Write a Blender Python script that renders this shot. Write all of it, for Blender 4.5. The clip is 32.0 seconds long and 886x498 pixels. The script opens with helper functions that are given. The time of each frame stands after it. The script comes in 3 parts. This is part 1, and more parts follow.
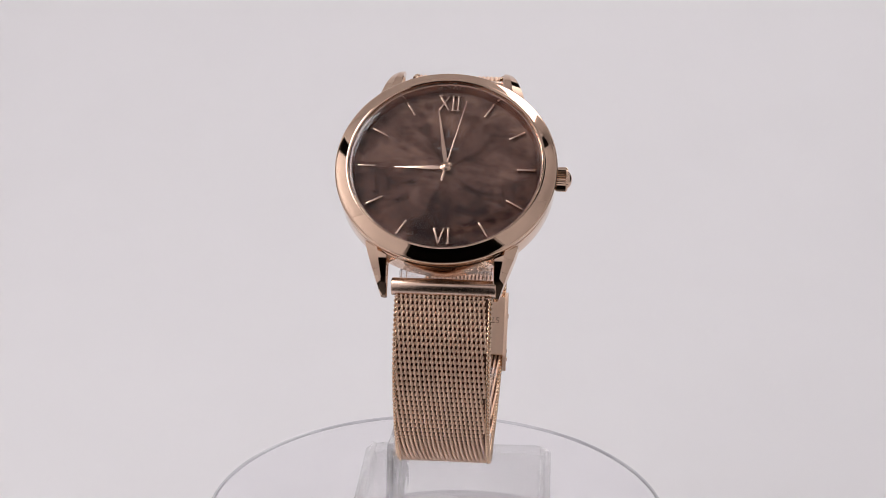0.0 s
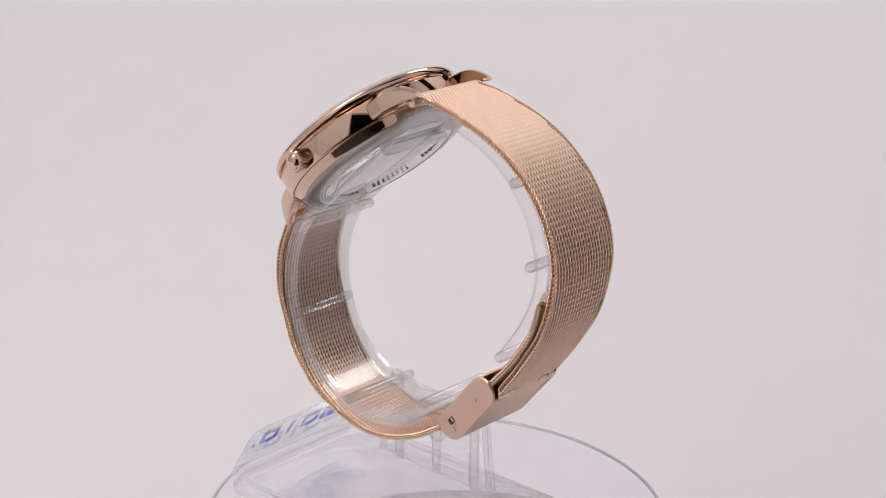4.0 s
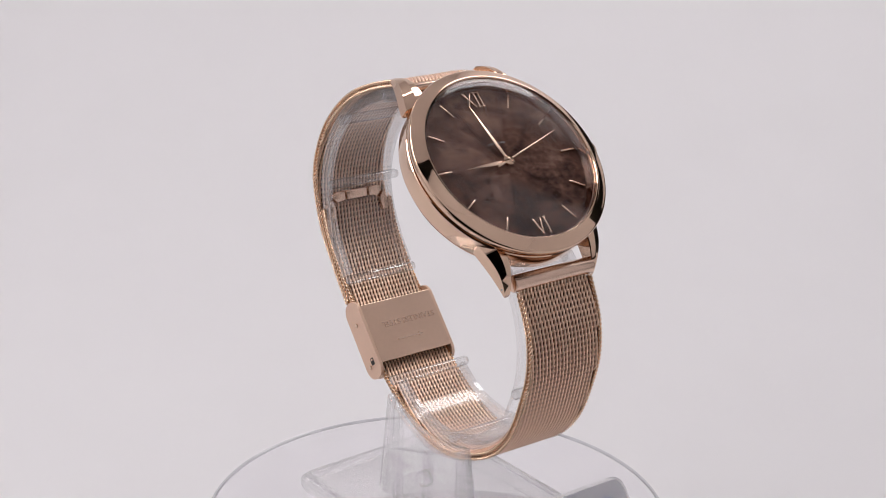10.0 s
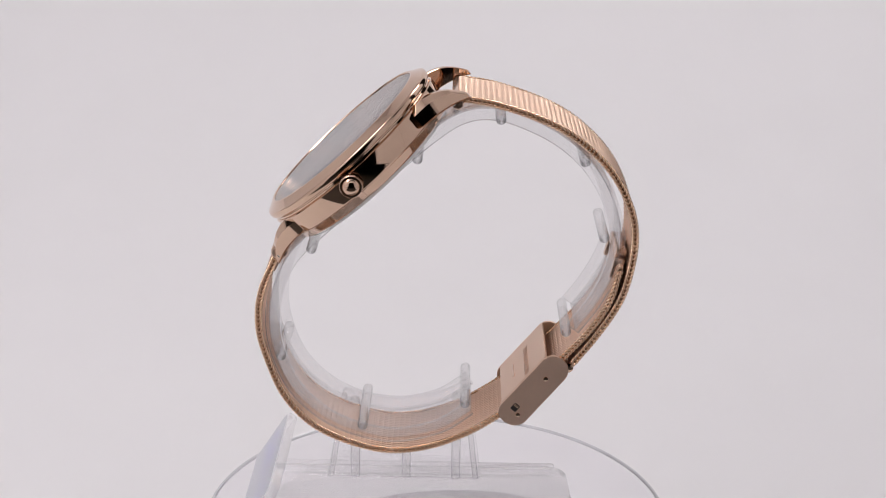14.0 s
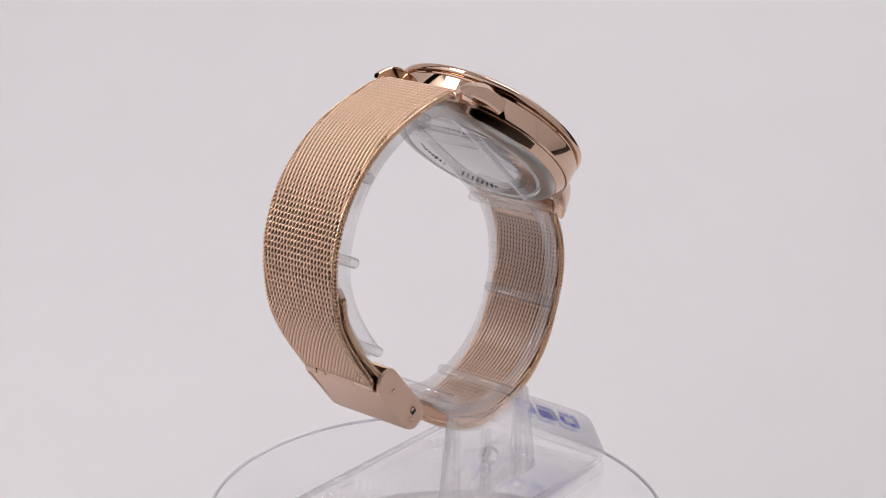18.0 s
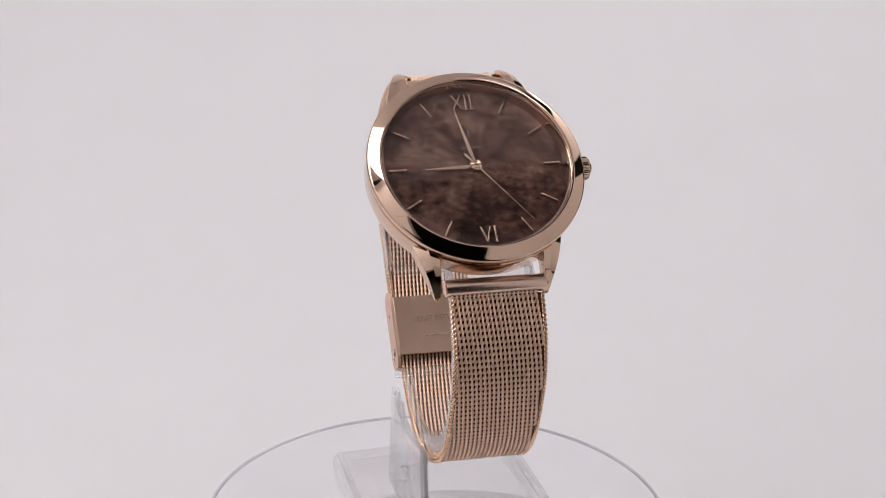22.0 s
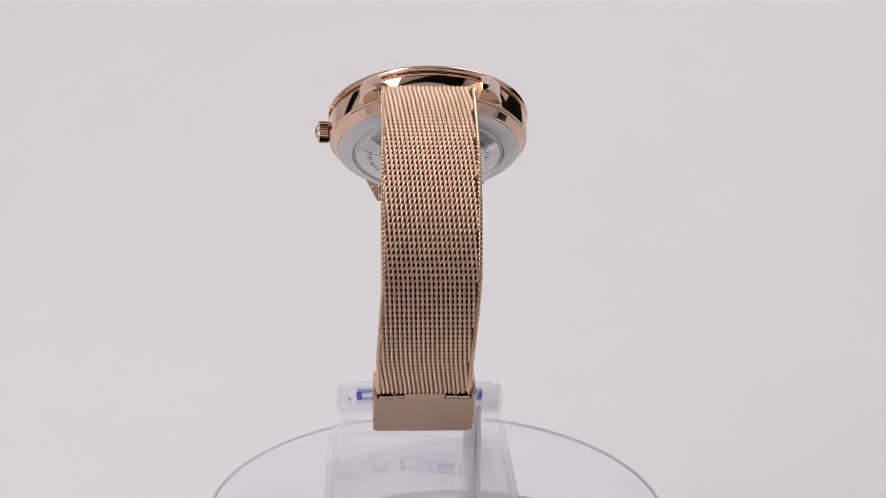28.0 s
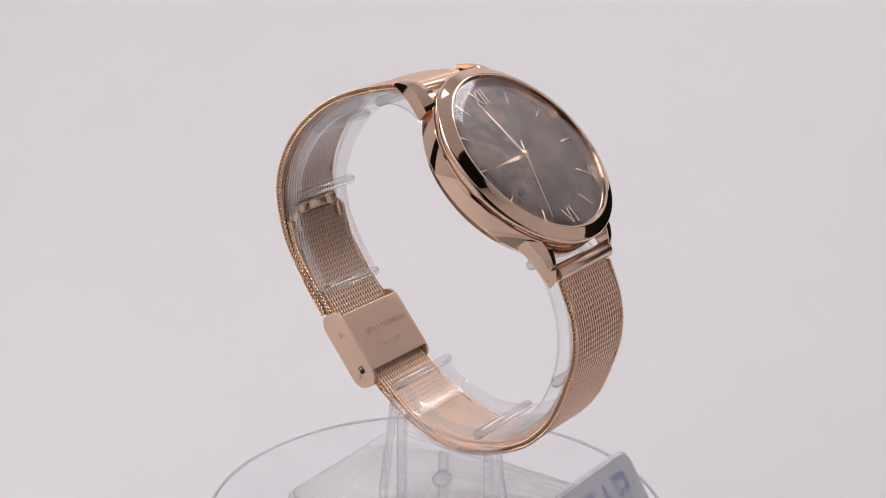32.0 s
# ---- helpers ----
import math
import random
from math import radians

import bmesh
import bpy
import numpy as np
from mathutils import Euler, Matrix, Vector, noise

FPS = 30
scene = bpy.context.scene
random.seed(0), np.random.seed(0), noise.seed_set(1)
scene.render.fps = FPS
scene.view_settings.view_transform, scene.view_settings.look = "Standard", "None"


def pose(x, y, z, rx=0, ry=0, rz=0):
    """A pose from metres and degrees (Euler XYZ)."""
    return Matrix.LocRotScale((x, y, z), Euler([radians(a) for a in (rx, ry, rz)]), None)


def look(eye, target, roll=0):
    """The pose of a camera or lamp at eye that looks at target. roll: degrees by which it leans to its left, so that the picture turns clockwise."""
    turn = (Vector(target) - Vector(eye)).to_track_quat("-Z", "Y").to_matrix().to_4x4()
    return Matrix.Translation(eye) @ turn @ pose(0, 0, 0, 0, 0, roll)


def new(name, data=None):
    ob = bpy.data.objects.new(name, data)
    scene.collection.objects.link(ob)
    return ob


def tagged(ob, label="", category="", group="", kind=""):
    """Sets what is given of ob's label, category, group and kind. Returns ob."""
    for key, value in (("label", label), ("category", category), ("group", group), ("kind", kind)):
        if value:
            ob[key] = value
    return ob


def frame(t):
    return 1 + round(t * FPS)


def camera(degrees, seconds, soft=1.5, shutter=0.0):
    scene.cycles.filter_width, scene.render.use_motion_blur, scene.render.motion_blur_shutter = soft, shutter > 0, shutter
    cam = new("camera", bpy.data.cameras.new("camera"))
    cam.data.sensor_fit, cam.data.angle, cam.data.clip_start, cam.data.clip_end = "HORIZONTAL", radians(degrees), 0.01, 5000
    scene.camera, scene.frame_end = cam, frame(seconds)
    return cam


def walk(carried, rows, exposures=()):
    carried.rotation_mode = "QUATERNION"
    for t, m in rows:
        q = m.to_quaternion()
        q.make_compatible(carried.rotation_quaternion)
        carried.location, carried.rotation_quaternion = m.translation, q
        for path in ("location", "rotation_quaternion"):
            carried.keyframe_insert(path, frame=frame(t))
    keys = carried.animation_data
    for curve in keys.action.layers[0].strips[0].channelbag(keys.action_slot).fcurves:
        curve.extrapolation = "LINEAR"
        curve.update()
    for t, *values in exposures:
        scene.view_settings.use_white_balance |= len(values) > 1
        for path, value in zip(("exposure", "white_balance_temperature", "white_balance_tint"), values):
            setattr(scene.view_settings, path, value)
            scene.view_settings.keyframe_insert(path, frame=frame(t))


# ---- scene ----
cam = camera(31.18, 32.0, soft=0.6)

# One unit of the plan is 1.1 mm: the mesh strap is 16 mm wide, the case 37 mm.
U = 0.0011
PERIOD = 11.28                 # seconds for one clockwise turn of the turntable
RISE = 74 * U                  # height of the plan's zero above the floor of the light tent
EYE = (0.0, -250 * U, 95.15 * U + RISE)
VIEW = pose(*EYE, 0, 0, -0.106) @ pose(0, 0, 0, 90 - 18.71, 0, 0) @ pose(0, 0, 0, 0, 0, 0.769)
walk(cam, [(0.0, VIEW), (32.0, VIEW)])

# ---- light ----
world = bpy.data.worlds.new("room_air")
scene.world = world
world.use_nodes = True
world.node_tree.nodes["Background"].inputs[0].default_value = (0.5, 0.48, 0.5, 1)
world.node_tree.nodes["Background"].inputs[1].default_value = 0.06
scene.view_settings.exposure = 0.0


def area_lamp(name, eye, target, width, depth, watts, colour):
    data = bpy.data.lights.new(name, "AREA")
    data.shape, data.size, data.size_y, data.energy, data.color = "RECTANGLE", width, depth, watts, colour
    ob = new(name, data)
    ob.matrix_world = look(eye, target)
    return ob


# two soft panels under the tent's ceiling, one at the front, one further back
area_lamp("ceiling_led_panel", (-0.33, -0.04, 0.66), (-0.16, 0.2, 0.0), 0.20, 0.44, 2.26, (0.99, 0.975, 0.985))
area_lamp("ceiling_led_panel", (0.30, 0.36, 0.69), (0.17, 0.27, 0.0), 0.22, 0.40, 1.74, (0.99, 0.975, 0.985))


# ---- materials ----
def material(name, colour, rough=0.5, metal=0.0, vary=0.08, scale=300.0, bump=0.0, bump_scale=2500.0, rough_vary=0.0, stretch=(1, 1, 1)):
    """A surface with a broad and a fine variation of its colour, its gloss and its relief."""
    m = bpy.data.materials.new(name)
    m.use_nodes = True
    nt = m.node_tree
    n, l = nt.nodes, nt.links
    bsdf = n["Principled BSDF"]
    bsdf.inputs["Roughness"].default_value = rough
    bsdf.inputs["Metallic"].default_value = metal
    co = n.new("ShaderNodeTexCoord")
    mp = n.new("ShaderNodeMapping")
    mp.inputs["Scale"].default_value = stretch
    l.new(co.outputs["Object"], mp.inputs["Vector"])
    broad, fine = n.new("ShaderNodeTexNoise"), n.new("ShaderNodeTexNoise")
    broad.inputs["Scale"].default_value, fine.inputs["Scale"].default_value = scale * 0.2, scale * 3
    fine.inputs["Detail"].default_value = 6
    add = n.new("ShaderNodeMath")
    add.operation = "ADD"
    for tex in (broad, fine):
        l.new(mp.outputs[0], tex.inputs["Vector"])
    l.new(broad.outputs["Fac"], add.inputs[0])
    l.new(fine.outputs["Fac"], add.inputs[1])
    ramp = n.new("ShaderNodeMapRange")
    ramp.inputs["From Min"].default_value, ramp.inputs["From Max"].default_value = 0.6, 1.4
    ramp.inputs["To Min"].default_value, ramp.inputs["To Max"].default_value = 1 - vary, 1 + vary
    l.new(add.outputs[0], ramp.inputs["Value"])
    mul = n.new("ShaderNodeMix")
    mul.data_type, mul.blend_type = "RGBA", "MULTIPLY"
    mul.inputs[0].default_value = 1
    mul.inputs[6].default_value = (*colour, 1)
    l.new(ramp.outputs[0], mul.inputs[7])
    l.new(mul.outputs[2], bsdf.inputs["Base Color"])
    if rough_vary:
        rr = n.new("ShaderNodeMapRange")
        rr.inputs["From Min"].default_value, rr.inputs["From Max"].default_value = 0.3, 0.7
        rr.inputs["To Min"].default_value, rr.inputs["To Max"].default_value = rough - rough_vary, rough + rough_vary
        l.new(fine.outputs["Fac"], rr.inputs["Value"])
        l.new(rr.outputs[0], bsdf.inputs["Roughness"])
    if bump:
        rel, bp = n.new("ShaderNodeTexNoise"), n.new("ShaderNodeBump")
        rel.inputs["Scale"].default_value = bump_scale
        bp.inputs["Strength"].default_value, bp.inputs["Distance"].default_value = bump, 0.0002
        l.new(mp.outputs[0], rel.inputs["Vector"])
        l.new(rel.outputs["Fac"], bp.inputs["Height"])
        l.new(bp.outputs[0], bsdf.inputs["Normal"])
    return m


def clear_plastic(name, tint, rough=0.02, ior=1.49, bump=0.0, milk=0.0):
    m = material(name, tint, rough, vary=0.02, scale=60, bump=bump, bump_scale=90)
    b = m.node_tree.nodes["Principled BSDF"]
    b.inputs["Transmission Weight"].default_value = 1.0 - milk
    b.inputs["IOR"].default_value = ior
    return m


def light_plastic(name, tint, body, ior, rough, milk, edge=4.0, relief=0.03):
    """Thin-walled clear plastic: a share of solid body, the rest lets light straight through, with a glossy skin and a trace of milk."""
    m = clear_plastic(name, tint, rough, ior, bump=relief, milk=milk)
    n, l = m.node_tree.nodes, m.node_tree.links
    solid = n["Principled BSDF"]
    thin, skin, haze = n.new("ShaderNodeBsdfTransparent"), n.new("ShaderNodeBsdfGlossy"), n.new("ShaderNodeBsdfTranslucent")
    thin.inputs[0].default_value = (*tint, 1)
    haze.inputs[0].default_value = (0.95, 0.94, 0.97, 1)
    bright, cloudy = n.new("ShaderNodeBsdfDiffuse"), n.new("ShaderNodeMixShader")
    bright.inputs[0].default_value = (0.95, 0.94, 0.97, 1)
    cloudy.inputs[0].default_value = 0.6
    l.new(haze.outputs[0], cloudy.inputs[1])
    l.new(bright.outputs[0], cloudy.inputs[2])
    skin.inputs["Roughness"].default_value = rough + 0.01
    l.new(n["Bump"].outputs[0], skin.inputs["Normal"])
    facing, power, fres = n.new("ShaderNodeLayerWeight"), n.new("ShaderNodeMath"), n.new("ShaderNodeMath")
    power.operation, power.inputs[1].default_value = "POWER", edge
    fres.operation, fres.inputs[1].default_value, fres.inputs[2].default_value = "MULTIPLY_ADD", 0.9, 0.03
    l.new(facing.outputs["Facing"], power.inputs[0])
    l.new(power.outputs[0], fres.inputs[0])
    milky, glossy, whole = n.new("ShaderNodeMixShader"), n.new("ShaderNodeMixShader"), n.new("ShaderNodeMixShader")
    milky.inputs[0].default_value = milk
    l.new(thin.outputs[0], milky.inputs[1])
    l.new(cloudy.outputs[0], milky.inputs[2])
    l.new(fres.outputs[0], glossy.inputs[0])
    l.new(milky.outputs[0], glossy.inputs[1])
    l.new(skin.outputs[0], glossy.inputs[2])
    whole.inputs[0].default_value = body
    l.new(glossy.outputs[0], whole.inputs[1])
    l.new(solid.outputs[0], whole.inputs[2])
    l.new(whole.outputs[0], n["Material Output"].inputs["Surface"])
    return m


ROSE = (0.72, 0.515, 0.385)
polished = material("polished_rose_gold", ROSE, 0.05, 1.0, 0.03, 200, rough_vary=0.015)
satin = material("satin_rose_gold", (0.78, 0.57, 0.45), 0.27, 1.0, 0.04, 400)
plate_gold = material("bronze_brushed_plate", (0.74, 0.53, 0.40), 0.34, 1.0, 0.03, 500, rough_vary=0.01)
brushed = material("brushed_rose_gold", (0.82, 0.595, 0.46), 0.5, 1.0, 0.04, 500, bump=0.02, bump_scale=900, rough_vary=0.04, stretch=(0.1, 1, 1))
wire_gold = material("rose_gold_wire", (0.99, 0.72, 0.555), 0.4, 1.0, 0.06, 400, rough_vary=0.05)
cord_gold = material("rose_gold_cord_wire", (0.90, 0.64, 0.45), 0.2, 1.0, 0.06, 400, rough_vary=0.04)
# dark brown that carries the shade seen between the strap's wires
gap_shade = material("mesh_gap_shade_brown", (0.20, 0.112, 0.078), 0.55, 0.8, 0.1, 900)
coppery = material("polished_copper_ring", (0.62, 0.42, 0.34), 0.07, 1.0, 0.05, 400)
steel = material("brushed_steel", (0.55, 0.545, 0.53), 0.28, 1.0, 0.05, 500, bump=0.05)
mirror_steel = material("mirror_steel", (0.56, 0.55, 0.55), 0.05, 1.0, 0.03, 300)
acrylic = light_plastic("clear_acrylic", (1.0, 0.998, 1.0), 0.25, 1.35, 0.015, 0.004)
frosted = light_plastic("milky_acrylic", (1.0, 0.998, 1.0), 0.05, 1.3, 0.06, 0.05, 2.0, 0.5)
web_acrylic = light_plastic("thin_acrylic_web", (1.0, 0.998, 1.0), 0.0, 1.3, 0.12, 0.03, 3.0, 0.3)
bead_acrylic = light_plastic("milky_rim_acrylic", (0.99, 0.985, 1.0), 0.0, 1.3, 0.06, 0.65, 3.0)
disc_acrylic = clear_plastic("clear_disc_acrylic", (0.97, 0.965, 0.985), 0.02, 1.49)
film = material("white_film", (0.95, 0.95, 0.97), 0.25, vary=0.03, scale=60)
film.node_tree.nodes["Principled BSDF"].inputs["Coat Weight"].default_value = 0.3
film.node_tree.nodes["Principled BSDF"].inputs["Coat IOR"].default_value = 1.9
film.node_tree.nodes["Principled BSDF"].inputs["Coat Roughness"].default_value = 0.1
sheer = film.node_tree.nodes.new("ShaderNodeBsdfTranslucent")
sheer.inputs[0].default_value = (0.9, 0.9, 0.93, 1)
through_film = film.node_tree.nodes.new("ShaderNodeMixShader")
through_film.inputs[0].default_value = 0.66
film.node_tree.links.new(film.node_tree.nodes["Principled BSDF"].outputs[0], through_film.inputs[1])
film.node_tree.links.new(sheer.outputs[0], through_film.inputs[2])
film.node_tree.links.new(through_film.outputs[0], film.node_tree.nodes["Material Output"].inputs["Surface"])


def thin_crystal():
    """Watch glass: clear straight through, with a mirror gloss that grows towards grazing angles."""
    m = bpy.data.materials.new("mineral_crystal")
    m.use_nodes = True
    n, l = m.node_tree.nodes, m.node_tree.links
    n.remove(n["Principled BSDF"])
    pane, gloss, mixed = n.new("ShaderNodeBsdfTransparent"), n.new("ShaderNodeBsdfGlossy"), n.new("ShaderNodeMixShader")
    pane.inputs[0].default_value = (0.99, 0.985, 0.98, 1)
    gloss.inputs["Roughness"].default_value = 0.06
    facing, power, schlick = n.new("ShaderNodeLayerWeight"), n.new("ShaderNodeMath"), n.new("ShaderNodeMath")
    power.operation, power.inputs[1].default_value = "POWER", 3.5
    schlick.operation, schlick.inputs[1].default_value, schlick.inputs[2].default_value = "MULTIPLY_ADD", 0.96, 0.026
    l.new(facing.outputs["Facing"], power.inputs[0])
    l.new(power.outputs[0], schlick.inputs[0])
    l.new(schlick.outputs[0], mixed.inputs[0])
    l.new(pane.outputs[0], mixed.inputs[1])
    l.new(gloss.outputs[0], mixed.inputs[2])
    l.new(mixed.outputs[0], n["Material Output"].inputs["Surface"])
    return m


crystal = thin_crystal()
blue_ink = material("blue_print", (0.012, 0.014, 0.6), 0.4, vary=0.08, scale=800)
ink_back = blue_ink.node_tree.nodes.new("ShaderNodeBsdfTranslucent")
ink_back.inputs[0].default_value = (0.012, 0.012, 0.75, 1)
sheer_ink = blue_ink.node_tree.nodes.new("ShaderNodeMixShader")
sheer_ink.inputs[0].default_value = 0.6
blue_ink.node_tree.links.new(blue_ink.node_tree.nodes["Principled BSDF"].outputs[0], sheer_ink.inputs[1])
blue_ink.node_tree.links.new(ink_back.outputs[0], sheer_ink.inputs[2])
blue_ink.node_tree.links.new(sheer_ink.outputs[0], blue_ink.node_tree.nodes["Material Output"].inputs["Surface"])
pale_print = material("pale_print", (0.17, 0.145, 0.14), 0.4, vary=0.1, scale=900)
paper = material("white_sweep_paper", (0.80, 0.78, 0.79), 0.8, vary=0.012, scale=8, bump=0.02, bump_scale=400)
grey_plastic = material("grey_turntable_plastic", (0.25, 0.24, 0.24), 0.45, vary=0.06, scale=40, bump=0.05)
dark_room = material("dim_room_wall", (0.06, 0.054, 0.05), 0.8, vary=0.1, scale=4)


def dial_stone():
    """Mottled brown stone face with pale and coppery flecks. Its darkening towards the six is reflection painted into
    the colour.
    """
    m = bpy.data.materials.new("brown_stone_dial")
    m.use_nodes = True
    n, l = m.node_tree.nodes, m.node_tree.links
    b = n["Principled BSDF"]
    b.inputs["Roughness"].default_value = 0.2
    b.inputs["Specular IOR Level"].default_value = 0.12
    co = n.new("ShaderNodeTexCoord")
    cloud, grain, fleck = n.new("ShaderNodeTexNoise"), n.new("ShaderNodeTexNoise"), n.new("ShaderNodeTexVoronoi")
    cloud.inputs["Scale"].default_value, cloud.inputs["Detail"].default_value, cloud.inputs["Distortion"].default_value = 190, 6, 0.15
    cloud.inputs["Roughness"].default_value = 0.62
    grain.inputs["Scale"].default_value, grain.inputs["Detail"].default_value = 900, 5
    fleck.inputs["Scale"].default_value = 620
    wide = n.new("ShaderNodeMapping")
    wide.inputs["Scale"].default_value = (0.75, 1.0, 1.0)
    l.new(co.outputs["Object"], wide.inputs["Vector"])
    for tex in (cloud, grain, fleck):
        l.new(wide.outputs[0], tex.inputs["Vector"])
    sep = n.new("ShaderNodeSeparateXYZ")
    l.new(co.outputs["Object"], sep.inputs[0])
    # painted fade: bright ceiling mirrored above, dark room mirrored towards the six
    reflection_fade = n.new("ShaderNodeMapRange")
    reflection_fade.inputs["From Min"].default_value, reflection_fade.inputs["From Max"].default_value = -11 * U, 11 * U
    reflection_fade.inputs["To Min"].default_value, reflection_fade.inputs["To Max"].default_value = -0.14, 0.04
    l.new(sep.outputs["Y"], reflection_fade.inputs["Value"])
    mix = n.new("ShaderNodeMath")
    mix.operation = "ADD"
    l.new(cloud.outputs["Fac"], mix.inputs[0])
    l.new(reflection_fade.outputs[0], mix.inputs[1])
    mix2 = n.new("ShaderNodeMath")
    mix2.operation, mix2.inputs[1].default_value = "MULTIPLY_ADD", 0.34
    l.new(grain.outputs["Fac"], mix2.inputs[0])
    l.new(mix.outputs[0], mix2.inputs[2])
    ramp = n.new("ShaderNodeValToRGB")
    e = ramp.color_ramp.elements
    e[0].position, e[0].color = 0.29, (0.016, 0.010, 0.010, 1)
    e[1].position, e[1].color = 0.95, (0.38, 0.25, 0.19, 1)
    for p, c in ((0.47, (0.046, 0.025, 0.021, 1)), (0.64, (0.15, 0.08, 0.063, 1)), (0.80, (0.29, 0.17, 0.13, 1))):
        s = e.new(p)
        s.color = c
    l.new(mix2.outputs[0], ramp.inputs[0])
    spot = n.new("ShaderNodeMapRange")
    spot.inputs["From Min"].default_value, spot.inputs["From Max"].default_value = 0.08, 0.03
    spot.inputs["To Min"].default_value, spot.inputs["To Max"].default_value = 0.0, 0.9
    l.new(fleck.outputs["Distance"], spot.inputs["Value"])
    some = n.new("ShaderNodeMath")
    some.operation = "MULTIPLY"
    l.new(spot.outputs[0], some.inputs[0])
    gate = n.new("ShaderNodeMapRange")
    gate.inputs["From Min"].default_value, gate.inputs["From Max"].default_value = 0.6, 0.75
    l.new(grain.outputs["Fac"], gate.inputs["Value"])
    l.new(gate.outputs[0], some.inputs[1])
    cm = n.new("ShaderNodeMix")
    cm.data_type = "RGBA"
    l.new(some.outputs[0], cm.inputs[0])
    l.new(ramp.outputs[0], cm.inputs[6])
    cm.inputs[7].default_value = (0.42, 0.30, 0.22, 1)
    l.new(cm.outputs[2], b.inputs["Base Color"])
    return m


stone = dial_stone()
etched = material("etched_steel", (0.22, 0.22, 0.22), 0.5, 1.0, vary=0.1)
dark_slot = material("dark_slot", (0.03, 0.02, 0.018), 0.5, vary=0.1)


# ---- mesh tools ----
def finish(bm, sharp=35):
    bmesh.ops.recalc_face_normals(bm, faces=bm.faces)
    me = bpy.data.meshes.new("mesh")
    bm.to_mesh(me)
    bm.free()
    me.shade_smooth()
    me.set_sharp_from_angle(angle=radians(sharp))
    return me


def part(name, bm, mat, parent=None, label="", m=None, sharp=35):
    """Links a bmesh, or a mesh made before, as one object under its thing or part."""
    me = bm if isinstance(bm, bpy.types.Mesh) else finish(bm, sharp)
    me.name = name
    if not me.materials:
        me.materials.append(mat)
    ob = new(name, me)
    ob.parent = parent
    if m is not None:
        ob.matrix_basis = m
    if label:
        tagged(ob, label)
    return ob


def clear(ob):
    """A clear pane lets the light through."""
    ob.visible_shadow = False
    return ob


def lathe(profile, n=128, close=True):
    """Turns (radius, height) pairs, in plan units, round the z axis."""
    bm = bmesh.new()
    rings = []
    for r, h in profile:
        if r < 1e-6:
            rings.append([bm.verts.new((0, 0, h * U))])
        else:
            rings.append([bm.verts.new((r * U * math.cos(2 * math.pi * k / n), r * U * math.sin(2 * math.pi * k / n), h * U)) for k in range(n)])
    pairs = list(zip(rings, rings[1:])) + ([(rings[-1], rings[0])] if close else [])
    for a, b in pairs:
        for k in range(n):
            j = (k + 1) % n
            f = [a[k % len(a)], a[j % len(a)], b[j % len(b)], b[k % len(b)]]
            f = [v for i, v in enumerate(f) if v not in f[:i]]
            if len(f) > 2:
                bm.faces.new(f)
    return bm


def rounded(points, r, seg=4):
    """Rounds the corners of a polygon."""
    out = []
    for i, p in enumerate(points):
        p, a, b = Vector(p), Vector(points[i - 1]), Vector(points[(i + 1) % len(points)])
        d = min(r, (a - p).length * 0.45, (b - p).length * 0.45)
        s, e = p + (a - p).normalized() * d, p + (b - p).normalized() * d
        for k in range(seg + 1):
            t = k / seg
            out.append(tuple(s * (1 - t) ** 2 + p * 2 * t * (1 - t) + e * t ** 2))
    return out


def slab(points, z0, z1, bevel=0.0, frame_of=lambda a, b, h: (a, b, h), seg=2):
    """A plate with the outline given, in plan units, between two heights, its rims bevelled. frame_of turns (a, b, height) into x, y, z."""
    bm = bmesh.new()
    lo = [bm.verts.new([c * U for c in frame_of(a, b, z0)]) for a, b in points]
    hi = [bm.verts.new([c * U for c in frame_of(a, b, z1)]) for a, b in points]
    caps = [bm.faces.new(lo[::-1]), bm.faces.new(hi)]
    for i in range(len(points)):
        j = (i + 1) % len(points)
        bm.faces.new((lo[i], lo[j], hi[j], hi[i]))
    if bevel:
        rims = [e for f in caps for e in f.edges]
        bmesh.ops.bevel(bm, geom=rims, offset=bevel * U, segments=seg, profile=0.5, affect="EDGES")
    return bm


def side(a, b, h):
    """Outline in (y, z), thickness along x."""
    return h, a, b


def rod(p, q, r, n=16, ends=0.0):
    """A round rod from p to q in plan units, with softened ends."""
    p, q = Vector(p), Vector(q)
    length = (q - p).length
    e = min(ends, r * 0.9)
    prof = [(0, 0), (r - e, 0), (r - e * 0.3, e * 0.3), (r, e), (r, length - e), (r - e * 0.3, length - e * 0.3), (r - e, length), (0, length)] if e else [(0, 0), (r, 0), (r, length), (0, length)]
    bm = lathe(prof, n, close=False)
    m = Matrix.Translation(p * U) @ (q - p).to_track_quat("Z", "Y").to_matrix().to_4x4()
    bmesh.ops.transform(bm, matrix=m, verts=bm.verts)
    return bm


